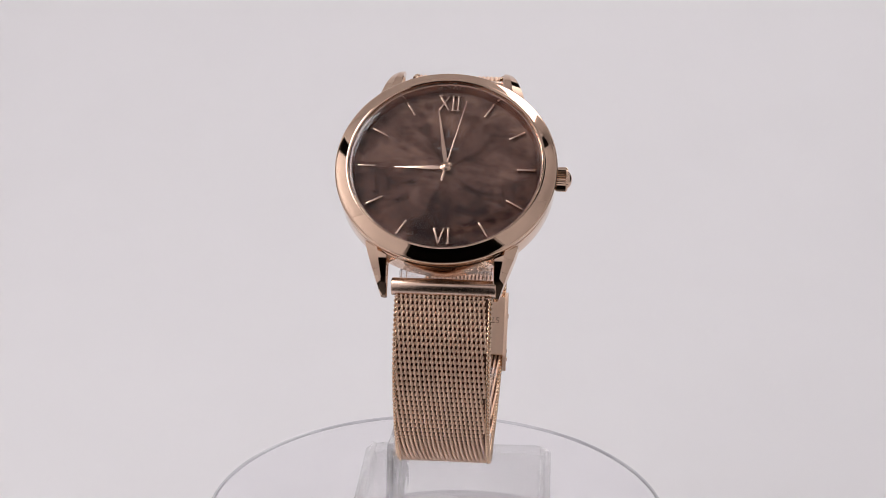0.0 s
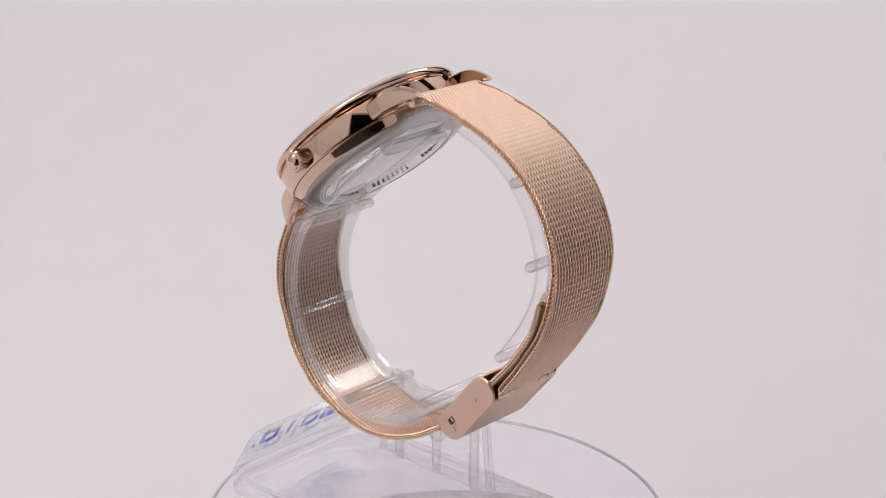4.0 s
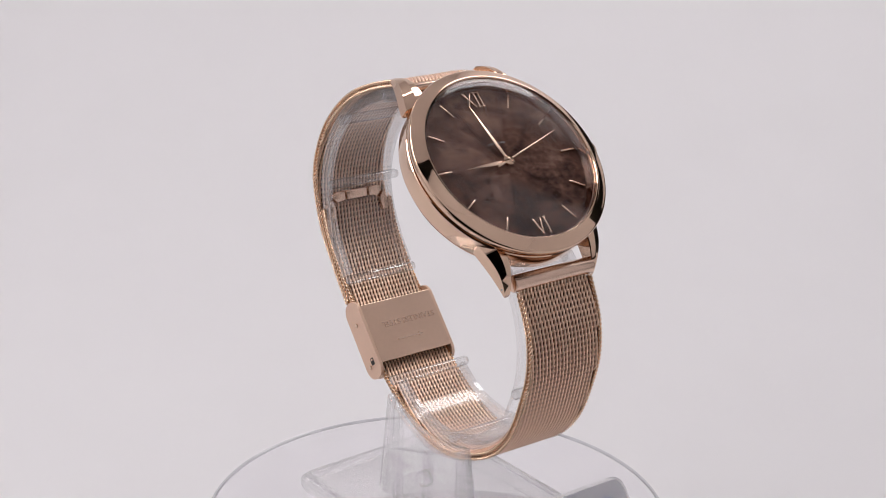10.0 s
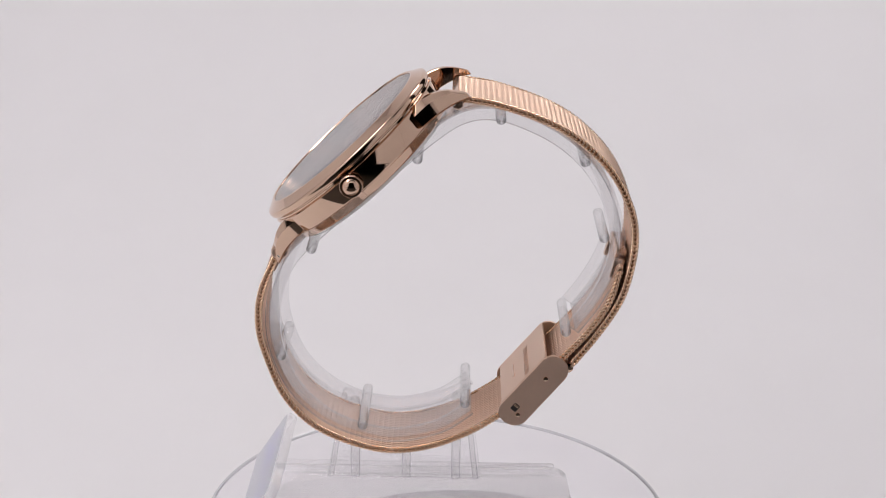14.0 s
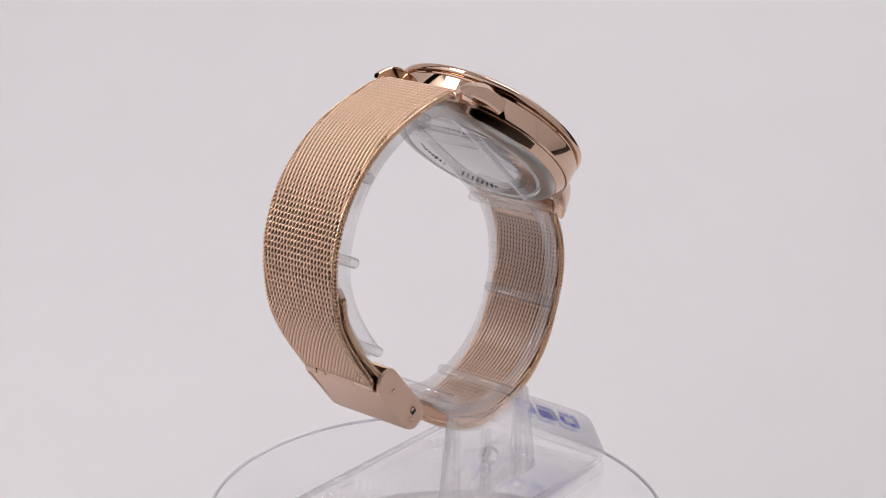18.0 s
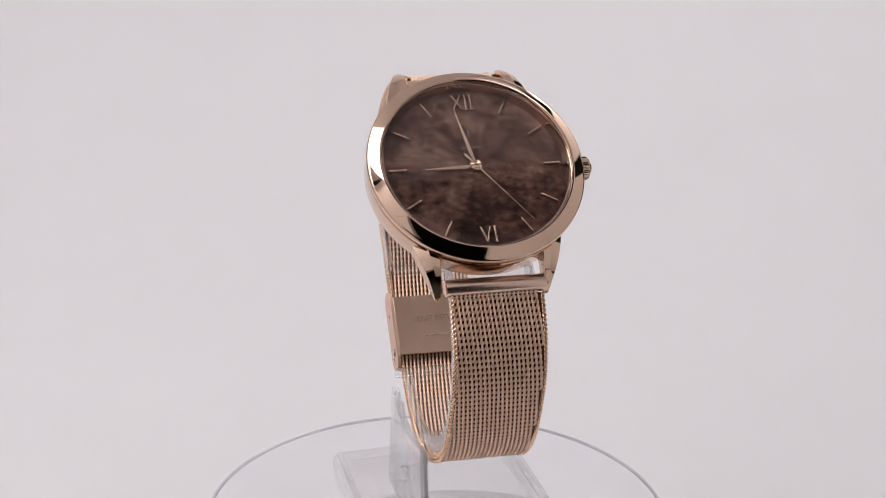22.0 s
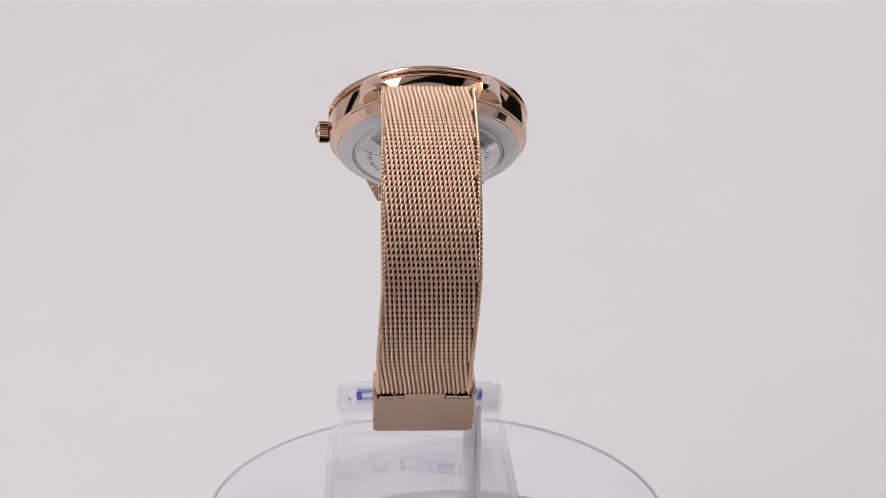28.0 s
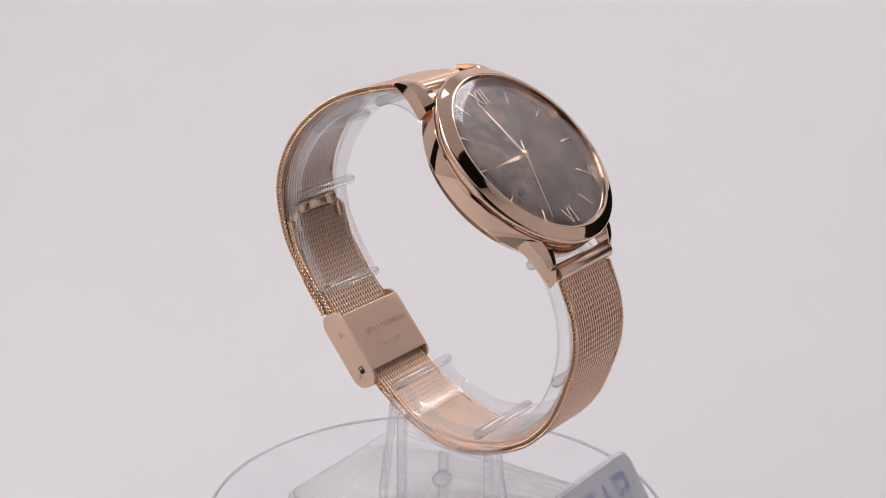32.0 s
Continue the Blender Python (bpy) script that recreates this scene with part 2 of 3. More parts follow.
def curve_through(points, step):
    """Even steps along a smooth curve through points of (y, z): place and direction."""
    P = [Vector(p) for p in points]
    P = [2 * P[0] - P[1]] + P + [2 * P[-1] - P[-2]]
    dense = []
    for i in range(1, len(P) - 2):
        a, b, c, d = P[i - 1:i + 3]
        for k in range(40):
            t = k / 40
            dense.append(0.5 * (2 * b + (c - a) * t + (2 * a - 5 * b + 4 * c - d) * t * t + (3 * b - a - 3 * c + d) * t ** 3))
    dense.append(P[-2])
    run = [0.0]
    for a, b in zip(dense, dense[1:]):
        run.append(run[-1] + (b - a).length)
    n = max(2, round(run[-1] / step))
    out, i = [], 0
    for k in range(n + 1):
        s = run[-1] * k / n
        while i < len(run) - 2 and run[i + 1] < s:
            i += 1
        f = (s - run[i]) / max(run[i + 1] - run[i], 1e-9)
        p = dense[i].lerp(dense[i + 1], min(max(f, 0), 1))
        d = (dense[min(i + 2, len(dense) - 1)] - dense[max(i - 1, 0)]).normalized()
        out.append((p, d))
    return out


def band(path, x0, x1, w0, w1):
    """A strip along a path of (place, direction): across from x0 to x1, and from w0 to w1 along the path's left-hand normal."""
    bm = bmesh.new()
    rows = []
    for p, d in path:
        nrm = Vector((-d.y, d.x))
        rows.append([bm.verts.new((x * U, (p + nrm * w).x * U, (p + nrm * w).y * U)) for x, w in ((x0, w0), (x1, w0), (x1, w1), (x0, w1))])
    for a, b in zip(rows, rows[1:]):
        for k in range(4):
            j = (k + 1) % 4
            bm.faces.new((a[k], a[j], b[j], b[k]))
    bm.faces.new(rows[0][::-1])
    bm.faces.new(rows[-1])
    return bm


def lettering(text, size, depth):
    """A mesh of raised letters, centred, in the xy plane."""
    c = bpy.data.curves.new("lettering", "FONT")
    c.body, c.size, c.extrude, c.align_x, c.align_y = text, size * U, depth * U, "CENTER", "CENTER"
    tmp = new("lettering", c)
    me = bpy.data.meshes.new_from_object(tmp.evaluated_get(bpy.context.evaluated_depsgraph_get()))
    bpy.data.objects.remove(tmp)
    return me


# ---- setting: a white light tent in a dim room ----
def setting():
    floor = bmesh.new()
    # floor, sweep and back wall are one sheet of paper
    prof = [(-0.12, 0.0), (0.22, 0.0)] + [(0.22 + 0.4 * math.sin(a), 0.4 - 0.4 * math.cos(a)) for a in np.linspace(0.08, math.pi / 2, 20)] + [(0.62, 0.72)]
    rows = [[floor.verts.new((x, y, z)) for x in (-0.45, 0.33)] for y, z in prof]
    for a, b in zip(rows, rows[1:]):
        floor.faces.new((a[0], a[1], b[1], b[0]))
    ext = bmesh.ops.extrude_face_region(floor, geom=list(floor.faces))
    bmesh.ops.translate(floor, verts=[v for v in ext["geom"] if isinstance(v, bmesh.types.BMVert)], vec=(0, 0.004, -0.004))
    tagged(part("backdrop", floor, paper), "white seamless paper sweep under the turntable", "backdrop", kind="structure")

    def wall(name, x0, x1, y0, y1, z0, z1, mat, label):
        bm = bmesh.new()
        bmesh.ops.create_cube(bm, size=1)
        bmesh.ops.transform(bm, matrix=Matrix.Translation(((x0 + x1) / 2, (y0 + y1) / 2, (z0 + z1) / 2)) @ Matrix.Diagonal((x1 - x0, y1 - y0, z1 - z0, 1)), verts=bm.verts)
        tagged(part(name, bm, mat), label, "ceiling" if "ceiling" in name else "floor" if "floor" in name else "wall", kind="structure")
    white = "white fabric panel of the light tent"
    wall("wall_west_front", -0.47, -0.452, -0.28, 0.10, -0.01, 0.72, paper, white)
    wall("wall_west_back", -0.47, -0.452, 0.19, 0.72, -0.01, 0.72, paper, white)
    wall("wall_east_front", 0.452, 0.47, -0.28, 0.10, -0.01, 0.72, paper, white)
    wall("wall_east_back", 0.452, 0.47, 0.19, 0.50, 0.22, 0.72, paper, white)
    # the ceiling cloth hangs back from the front towards the east
    cloth = [(-0.47, -0.28), (-0.12, -0.235), (0.0, -0.20), (0.12, -0.145), (0.24, -0.08), (0.47, -0.03), (0.47, 0.72), (-0.47, 0.72)]
    tagged(part("ceiling", slab([(a / U, b / U) for a, b in cloth], 0.722 / U, 0.74 / U), paper), white, "ceiling", kind="structure")
    wall("wall_south_left", -0.45, -0.125, -0.28, -0.264, 0.10, 0.66, paper, white)
    wall("wall_south_right", 0.125, 0.45, -0.28, -0.264, 0.10, 0.66, paper, white)
    # unseen white pieces, added low in front to bounce light onto the strap
    for name, x0, x1 in (("left", -0.45, -0.18), ("right", 0.18, 0.45)):
        wall("wall_south_" + name + "_low", x0, x1, -0.28, -0.264, -0.01, 0.098, paper, white)
        wall("bounce_floor_" + name, x0, x1, -0.262, -0.124, -0.006, 0.0, paper, "white bounce panel added on the floor to brighten the strap")
    wall("wall_south_top", -0.123, 0.123, -0.28, -0.264, 0.31, 0.66, paper, white)
    dim = "dim grey wall of the room"
    wall("room_floor", -0.8, 0.8, -1.1, 0.95, -0.05, -0.02, dark_room, "dim grey table top of the room")
    wall("room_wall_south", -0.8, 0.8, -1.15, -1.1, -0.05, 1.0, dark_room, dim)
    wall("room_wall_north", -0.8, 0.8, 0.95, 1.0, -0.05, 1.0, dark_room, dim)
    wall("room_wall_west", -0.85, -0.8, -1.15, 1.0, -0.05, 1.0, dark_room, dim)
    wall("room_wall_east", 0.8, 0.85, -1.15, 1.0, -0.05, 1.0, dark_room, dim)
    wall("room_ceiling", -0.85, 0.85, -1.15, 1.0, 1.002, 1.05, dark_room, dim)


setting()


# ---- turntable ----
def turntable():
    base = new("turntable")
    tagged(base, "round grey plastic turntable base under a clear disc", "turntable")
    part("base", lathe([(0, -73.8), (37, -73.8), (38, -73), (38, -56), (37.7, -54.4), (36.8, -54), (0, -54)]), grey_plastic, base, m=pose(4.6 * U, 0.6 * U, RISE))
    part("spindle", lathe([(0, -54), (5, -54), (5, -39.25), (0, -39.25)], 48), steel, base, "short steel spindle", m=pose(0, 0, RISE))
    plate = new("clear_disc")
    tagged(plate, "clear round acrylic disc with a rounded rim on the turntable", "disc")
    clear(part("disc", lathe([(0, -39.2), (40.0, -39.2), (40.1, -39.1), (40.1, -38.4), (40.0, -38.3), (0, -38.3)], 192), disc_acrylic, plate))
    clear(part("rim_bead", lathe([(40.15 + 0.3 * math.cos(a), -38.75 + 0.62 * math.sin(a)) for a in np.linspace(0, 2 * math.pi, 13)[:-1]], 192), bead_acrylic, plate, "rounded clear bead round the rim"))
    return plate


clear_disc = turntable()


# ---- acrylic display stand ----
LOOP_OUT = [(3.1, 38.35), (4.6, 38.15), (8.3, 37.5), (14.2, 35.7), (19.5, 33.3), (24.0, 29.9), (27.6, 25.8), (30.1, 20.8), (31.0, 16.2), (30.6, 11.2), (29.1, 5.7), (25.7, -0.1), (22.7, -4.2), (21.9, -5.3)]
LOOP_IN = [(-26.5, 11.7), (-29.0, 5.4), (-29.4, -0.6), (-28.0, -6.2), (-25.5, -12.2), (-21.6, -16.8), (-17.0, -19.6), (-11.3, -21.5), (-6.3, -21.9), (-0.9, -20.8),
           (4.4, -18.5), (8.8, -15.7), (12.4, -12.8), (15.6, -9.1), (19.2, -5.4), (23.9, -0.1), (27.3, 5.3), (28.8, 10.7)]


def display_stand():
    stand = new("display_stand")
    tagged(stand, "clear acrylic watch stand with a cuff and a slanted sign panel", "watch stand")
    foot = clear(part("base", slab(rounded([(-16.6, -33.6), (17.4, -33.2), (17.4, 24.5), (-17.3, 22.9)], 3.2, 6), -38.25, -36.4, 0.5), acrylic, stand))
    for x in (-15.9, 15.9):
        clear(part("rail", slab(rounded([(x - 0.5, -31), (x + 0.5, -31), (x + 0.5, 21), (x - 0.5, 21)], 0.4, 2), -36.35, -35.4, 0.2), acrylic, foot))
    # sign panel, leaning back from the front rim
    lean = math.atan2(-25.6 + 35.6, -26.4 + 32.9)

    def on_sign(a, b, h):
        return a, -32.9 + b * math.cos(lean) - h * math.sin(lean), -35.5 + b * math.sin(lean) + h * math.cos(lean)
    top = math.hypot(10, 6.5)
    outline = [(-15.8, 0), (15.8, 0)] + rounded([(15.8, 4), (15.8, top), (-15.8, top), (-15.8, 4)], 2.6, 6)[5:-5]
    panel = clear(part("sign_panel", slab(outline, -0.8, 0.8, 0.25, on_sign), acrylic, stand))
    for k in range(5):
        x = -10.0 + 5.0 * k
        box = rounded([(x - 2.05, 5.4), (x + 2.05, 5.4), (x + 2.05, 9.2), (x - 2.05, 9.2)], 0.7, 3)
        if k == 3:
            box = [(x - 0.5, 5.4), (x + 0.5, 5.4), (x + 0.5, 9.0), (x - 0.5, 9.0)]
        bm = slab(box, 0.815, 0.85, 0, on_sign)
        if k in (0, 2, 4):
            bm.free()
            bm = bmesh.new()
            inner = [((a - x) * 0.5 + x, (b - 7.2) * 0.42 + 7.2) for a, b in box]
            vs = [[bm.verts.new([c * U for c in on_sign(a, b, h)]) for a, b in ring] for ring, h in ((box, 0.85), (inner, 0.85), (inner, 0.815), (box, 0.815))]
            for a, b in zip(vs, vs[1:] + vs[:1]):
                for i in range(len(a)):
                    j = (i + 1) % len(a)
                    bm.faces.new((a[i], a[j], b[j], b[i]))
        part("printed_block", bm, blue_ink, panel, "blue printed block" if k == 0 else "")
    part("printed_dot", slab(rounded([(13.0, 5.5), (13.8, 5.5), (13.8, 6.3), (13.0, 6.3)], 0.4, 3), 0.815, 0.85, 0, on_sign), blue_ink, panel)
    inset = [(-15.3, 0.5), (15.3, 0.5)] + rounded([(15.3, 4), (15.3, top - 0.5), (-15.3, top - 0.5), (-15.3, 4)], 2.4, 6)[5:-5]
    clear(part("backing_film", slab(inset, 0.87, 0.93, 0, on_sign), film, panel, "white film behind the blue print"))
    # upright beside the nine o'clock edge of the strap
    upright = rounded([(4.9, -15.4), (2.0, -17.5), (-2.5, -19.0), (-6.3, -19.4), (-11.0, -19.1), (-14.5, -18.4), (-16.9, -17.6), (-20.0, -35.0), (7.6, -35.0)], 1.0, 3)
    plate = clear(part("upright", slab(upright, -9.5, -8.3, 0.25, side), acrylic, stand))
    for y, z in ((3.0, -18.0), (-5.8, -22.6), (-14.9, -19.2)):
        clear(part("rib", rod((-8.5, y, -35.1), (-8.5, y, z), 0.85, 14, 0.5), frosted, plate))
    clear(part("peg", rod((-10.4, -6.0, -27.3), (-7.9, -6.0, -27.3), 1.5, 24, 0.5), acrylic, plate))
    for y0, y1 in ((6.6, 4.4), (-19.3, -16.7)):
        clear(part("rib", rod((-8.6, y0, -35.1), (-8.6, y1, -16.6 if y1 > 0 else -18.6), 0.5, 10, 0.3), frosted, plate))
    # open cuff inside the strap
    cuff_line = [(5.0, -14.3), (0.2, -17.6), (-6.3, -19.3), (-11.3, -18.9), (-16.4, -17.2), (-20.6, -14.4), (-24.0, -10.5), (-26.2, -5.4), (-27.1, -0.4), (-26.6, 5.2), (-24.4, 10.8),
                 (-20.5, 15.2), (-10.4, 24.3), (-1.5, 32.2), (3.6, 35.4), (8.6, 35.9), (13.8, 34.3), (18.6, 31.8), (22.6, 28.4), (25.7, 24.0), (27.6, 19.2), (28.2, 14.8), (27.3, 10.0), (24.8, 4.8), (21.6, 0.2)]
    path = curve_through(cuff_line, 1.0)
    for s in (-1, 1):
        # side rims on the inner side of the loop, tied by crossbars
        cuff = clear(part("cuff_rim", band(path, s * 6.35 - 0.4, s * 6.35 + 0.4, -1.1, 1.3), frosted, stand))
    # thin clear web between the rims
    clear(part("cuff_web", band(path, -5.9, 5.9, 0.55, 0.8), web_acrylic, cuff))
    for y, z in ((20.6, -0.3), (26.1, 15.9), (22.6, 28.4), (9.2, 35.0), (-20.7, 13.2), (-26.0, -5.4), (-12.6, -17.6), (4.4, -13.3), (-3.8, 28.4)):
        far = -9.0 if z < -10 else -7.2
        clear(part("crossbar", rod((far, y, z), (7.2, y, z), 0.85, 16, 0.4), frosted, cuff))
    return stand


display_stand_ob = display_stand()


# ---- wrist watch ----
TILT = 42.6
CASE = Matrix.Translation((-0.6 * U, -15.5 * U, 29.2 * U)) @ pose(0, 0, 0, TILT)


def sculpt_lug(s, e):
    """One horn of the case, in the case's space: s the side, e towards twelve or six. A tapering bar with a chamfer along its outer upper edge."""
    bm = bmesh.new()
    rings = []
    for t in np.linspace(0, 1, 15):
        a, top, foot, wide = 12.4 + 8.05 * t, -1.3 - 0.4 * t - 3.8 * t ** 3.2, -4.7 - 1.8 * t ** 2.4, 0.9 + 2.8 * (1 - t ** 1.3)
        chamfer = 0.5 * wide
        lip = 0.12
        sec = [(0, foot + lip), (0, top - lip), (lip, top), (wide - chamfer, top), (wide, top - 0.6 * chamfer), (wide, foot + 0.3), (wide - 0.3, foot), (lip, foot)]
        rings.append([bm.verts.new((s * (8.0 + x) * U, e * (a + 0.7 * e) * U, z * U)) for x, z in sec])
    for p, q in zip(rings, rings[1:]):
        for k in range(8):
            j = (k + 1) % 8
            bm.faces.new((p[k], p[j], q[j], q[k]))
    bm.faces.new(rings[0])
    bm.faces.new(rings[-1])
    return bm


def soft_sign(v, power):
    return math.copysign(abs(v) ** power, v)


COIL_PITCH = 0.686
COIL_STEP = 0.93


def wire_coil():
    """One transverse wire of the mesh: a flattened helix as wide as the strap."""
    turns, per, sides, pitch = 20, 16, 6, COIL_PITCH
    av, aw, r = 0.58, 0.34, 0.19
    n = round(turns * per)
    verts, faces = [], []
    for k in range(n + 1):
        a = 2 * math.pi * k / per
        x = (turns / 2 - k / per) * pitch
        p = Vector((x, av * math.cos(a), aw * soft_sign(math.sin(a), 0.65)))
        d = Vector((-pitch / (2 * math.pi), -av * math.sin(a), aw * math.cos(a))).normalized()
        u = d.cross(Vector((1, 0, 0))).normalized()
        w = d.cross(u)
        for j in range(sides):
            b = 2 * math.pi * j / sides
            verts.append((p + (u * math.cos(b) + w * math.sin(b)) * r) * U)
    for k in range(n):
        for j in range(sides):
            i = (j + 1) % sides
            faces.append((k * sides + j, k * sides + i, (k + 1) * sides + i, (k + 1) * sides + j))
    faces.append(tuple(range(sides))[::-1])
    faces.append(tuple(n * sides + j for j in range(sides)))
    me = bpy.data.meshes.new("wire_coil")
    me.from_pydata(verts, [], faces)
    me.shade_smooth()
    me.materials.append(wire_gold)
    return me


def drift(p):
    """How far the strap strays sideways towards the clasp."""
    return 0.8 * min(1.0, max(0.0, (p.x + 5) / 18)) * min(1.0, max(0.0, (16 - p.y) / 14))


def edge_cord(path, x, hand):
    """Two cords side by side along one edge of the strap, each of two wires twisted against the other cord's, like a plait."""
    verts, faces, sides = [], [], 6
    across = Vector((1, 0, 0))
    for off, twist in ((0.29, hand), (-0.29, -hand)):
        for strand in (0.0, math.pi):
            base, run = len(verts), 0.0
            for k, (p, d) in enumerate(path):
                run += (p - path[k - 1][0]).length if k else 0.0
                a = twist * 2 * math.pi * run / 1.45 + strand
                nrm = Vector((0, -d.y, d.x))
                c = Vector((x + drift(p), p.x, p.y)) + nrm * (off + 0.16 * math.sin(a)) + across * 0.2 * math.cos(a)
                for j in range(sides):
                    b = 2 * math.pi * j / sides
                    verts.append((c + (nrm * math.cos(b) + across * math.sin(b)) * 0.19) * U)
            for k in range(len(path) - 1):
                for j in range(sides):
                    i = (j + 1) % sides
                    q = base + k * sides
                    faces.append((q + j, q + i, q + sides + i, q + sides + j))
    me = bpy.data.meshes.new("edge_cord")
    me.from_pydata(verts, [], faces)
    me.shade_smooth()
    me.materials.append(cord_gold)
    return me


def strap(name, points, holder, coil, label):
    """Half of the mesh strap: a smooth end bar between the horns and the interlinked coils."""
    path = curve_through(points, COIL_STEP)
    bar = part(name, rod((-7.9, *holder), (7.9, *holder), 0.95 if name == "upper_strap" else 1.35, 32, 0.25), satin, watch, label)
    # added sheet inside the weave, coloured dark as the shade in its holes
    shade_sheet = band(path, -6.85, 6.85, -0.05, 0.05)
    for v in shade_sheet.verts:
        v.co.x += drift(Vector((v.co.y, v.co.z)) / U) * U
    part("mesh_gap_shade", shade_sheet, gap_shade, bar)
    if name == "lower_strap":
        plate = part("end_plate", band(curve_through(points, 0.3)[:9], -6.4, 6.4, 0.5, 0.85), brushed, bar, "smooth plate on the inner side of the strap end")
        p, d = path[1]
        nrm = Vector((-d.y, d.x))
        for x in (-4.6, -2.6, 2.6, 4.6):
            a, b = p + nrm * 0.8, p + nrm * 1.0
            part("weld_dot", rod((x, a.x, a.y), (x, b.x, b.y), 0.4, 14, 0.1), polished, plate)
    fine = curve_through(points, 0.18)
    for x, hand in ((-7.05, 1), (7.1, -1)):
        part("edge_cord", edge_cord(fine, x, hand), wire_gold, bar)
    lean = 0.083 if name == "lower_strap" else -0.083
    for k, (p, d) in enumerate(path):
        nrm = Vector((-d.y, d.x))
        ob = new("wire_coil", coil)
        ob.parent = bar
        # each coil is screwed into its neighbour, a small part of a turn further on
        slip = drift(p) + (k * lean) % COIL_PITCH - COIL_PITCH / 2
        ob.matrix_basis = Matrix(((1, 0, 0, slip * U), (0, d.x, nrm.x, p.x * U), (0, d.y, nrm.y, p.y * U), (0, 0, 0, 1)))
    return bar


watch = new("wrist_watch")
tagged(watch, "rose gold wrist watch with brown stone dial and mesh strap", "watch")


def watch_case():
    part("case_body", lathe([(12, -1.2), (16.4, -1.2), (16.45, -1.45), (16.75, -1.5), (16.9, -1.65), (16.9, -1.8), (16.8, -4.7), (16.75, -4.85), (16.6, -5.0), (16.3, -5.05), (16.15, -5.2), (15.7, -6.2), (15.4, -6.5), (12, -6.5)]), polished, watch, m=CASE)
    part("bezel", lathe([(14.7, -1.1), (14.75, 0.5), (14.85, 1.1), (14.95, 1.2), (15.15, 1.22), (15.3, 1.15), (16.7, 0.32), (16.85, 0.28), (17.0, 0.16), (17.1, -0.05), (17.1, -0.6), (17.0, -0.8), (16.75, -0.9), (16.4, -0.95), (16.35, -1.15)]), polished, watch, "polished rose gold bezel", m=CASE)
    clear(part("crystal", lathe([(0, 1.42), (4, 1.405), (8, 1.36), (12, 1.27), (14.2, 1.18), (14.85, 1.0), (14.75, 0.6), (12, 0.7), (8, 0.85), (4, 0.93), (0, 0.95)], close=False), crystal, watch, "domed clear crystal", m=CASE))
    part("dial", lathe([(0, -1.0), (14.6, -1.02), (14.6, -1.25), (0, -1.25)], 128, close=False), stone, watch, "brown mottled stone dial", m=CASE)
    part("inner_ring", lathe([(14.15, -1.0), (14.5, 0.5), (14.72, 0.52), (14.68, -1.0)]), coppery, watch, "polished sloping ring round the dial", m=CASE)
    part("case_back", lathe([(0, -7.45), (12.4, -7.45), (12.6, -7.25), (12.9, -7.45), (14.6, -7.1), (15.3, -6.45), (15.3, -6.0), (0, -6.0)], close=False), steel, watch, "brushed steel case back", m=CASE)
    part("back_disc", lathe([(0, -7.55), (11.9, -7.55), (12.2, -7.4), (0, -7.3)], close=False), mirror_steel, watch, "polished steel back plate", m=CASE)
    # unreadable engraving round the back plate
    for k in range(66):
        if k % 11 > 7:
            continue
        tall = (0.55, 0.8, 0.65)[k % 3]
        bar = slab([(-0.13, 9.6), (0.13, 9.6), (0.13, 9.6 + tall), (-0.13, 9.6 + tall)], -7.57, -7.545)
        part("engraved_bar", bar, etched, watch, "grey engraved stroke" if k == 0 else "", m=CASE @ pose(0, 0, 0, 0, 0, k * 360 / 66))
    for s in (-1, 1):
        for e in (-1, 1):
            lug = part("lug", sculpt_lug(s, e), polished, watch, m=CASE, sharp=22)
            part("bar_pin", rod((s * 8.6, e * 18.6, -5.3), (s * 9.35, e * 18.6, -5.3), 0.38, 14, 0.1), steel, lug)
    # crown with a fluted barrel and a ball end
    crown = bmesh.new()
    n = 36
    prof = [(1.5, 0.0), (1.85, 0.2), (1.9, 1.65), (1.65, 1.95)]
    rings = []
    for r, x in prof:
        ring = []
        for k in range(n * 2):
            rr = r - (0.13 if k % 2 and 0.1 < x < 1.9 else 0)
            a = math.pi * k / n
            ring.append(crown.verts.new((x * U, rr * math.cos(a) * U, rr * math.sin(a) * U)))
        rings.append(ring)
    for a, b in zip(rings, rings[1:]):
        for k in range(2 * n):
            j = (k + 1) % (2 * n)
            crown.faces.new((a[k], a[j], b[j], b[k]))
    crown.faces.new(rings[0])
    crown.faces.new(rings[-1])
    knob = part("crown", crown, polished, watch, "fluted crown with a ball end", m=CASE @ pose(16.75 * U, 0, -3.0 * U), sharp=20)
    ball = lathe([(0, -0.3)] + [(1.4 * math.sin(a), 1.75 - 0.95 * math.cos(a)) for a in np.linspace(0.5, math.pi - 0.001, 12)], 32, close=False)
    bmesh.ops.transform(ball, matrix=pose(-0.1 * U, 0, 0, 0, 90, 0), verts=ball.verts)
    part("ball", ball, polished, knob)


watch_case()


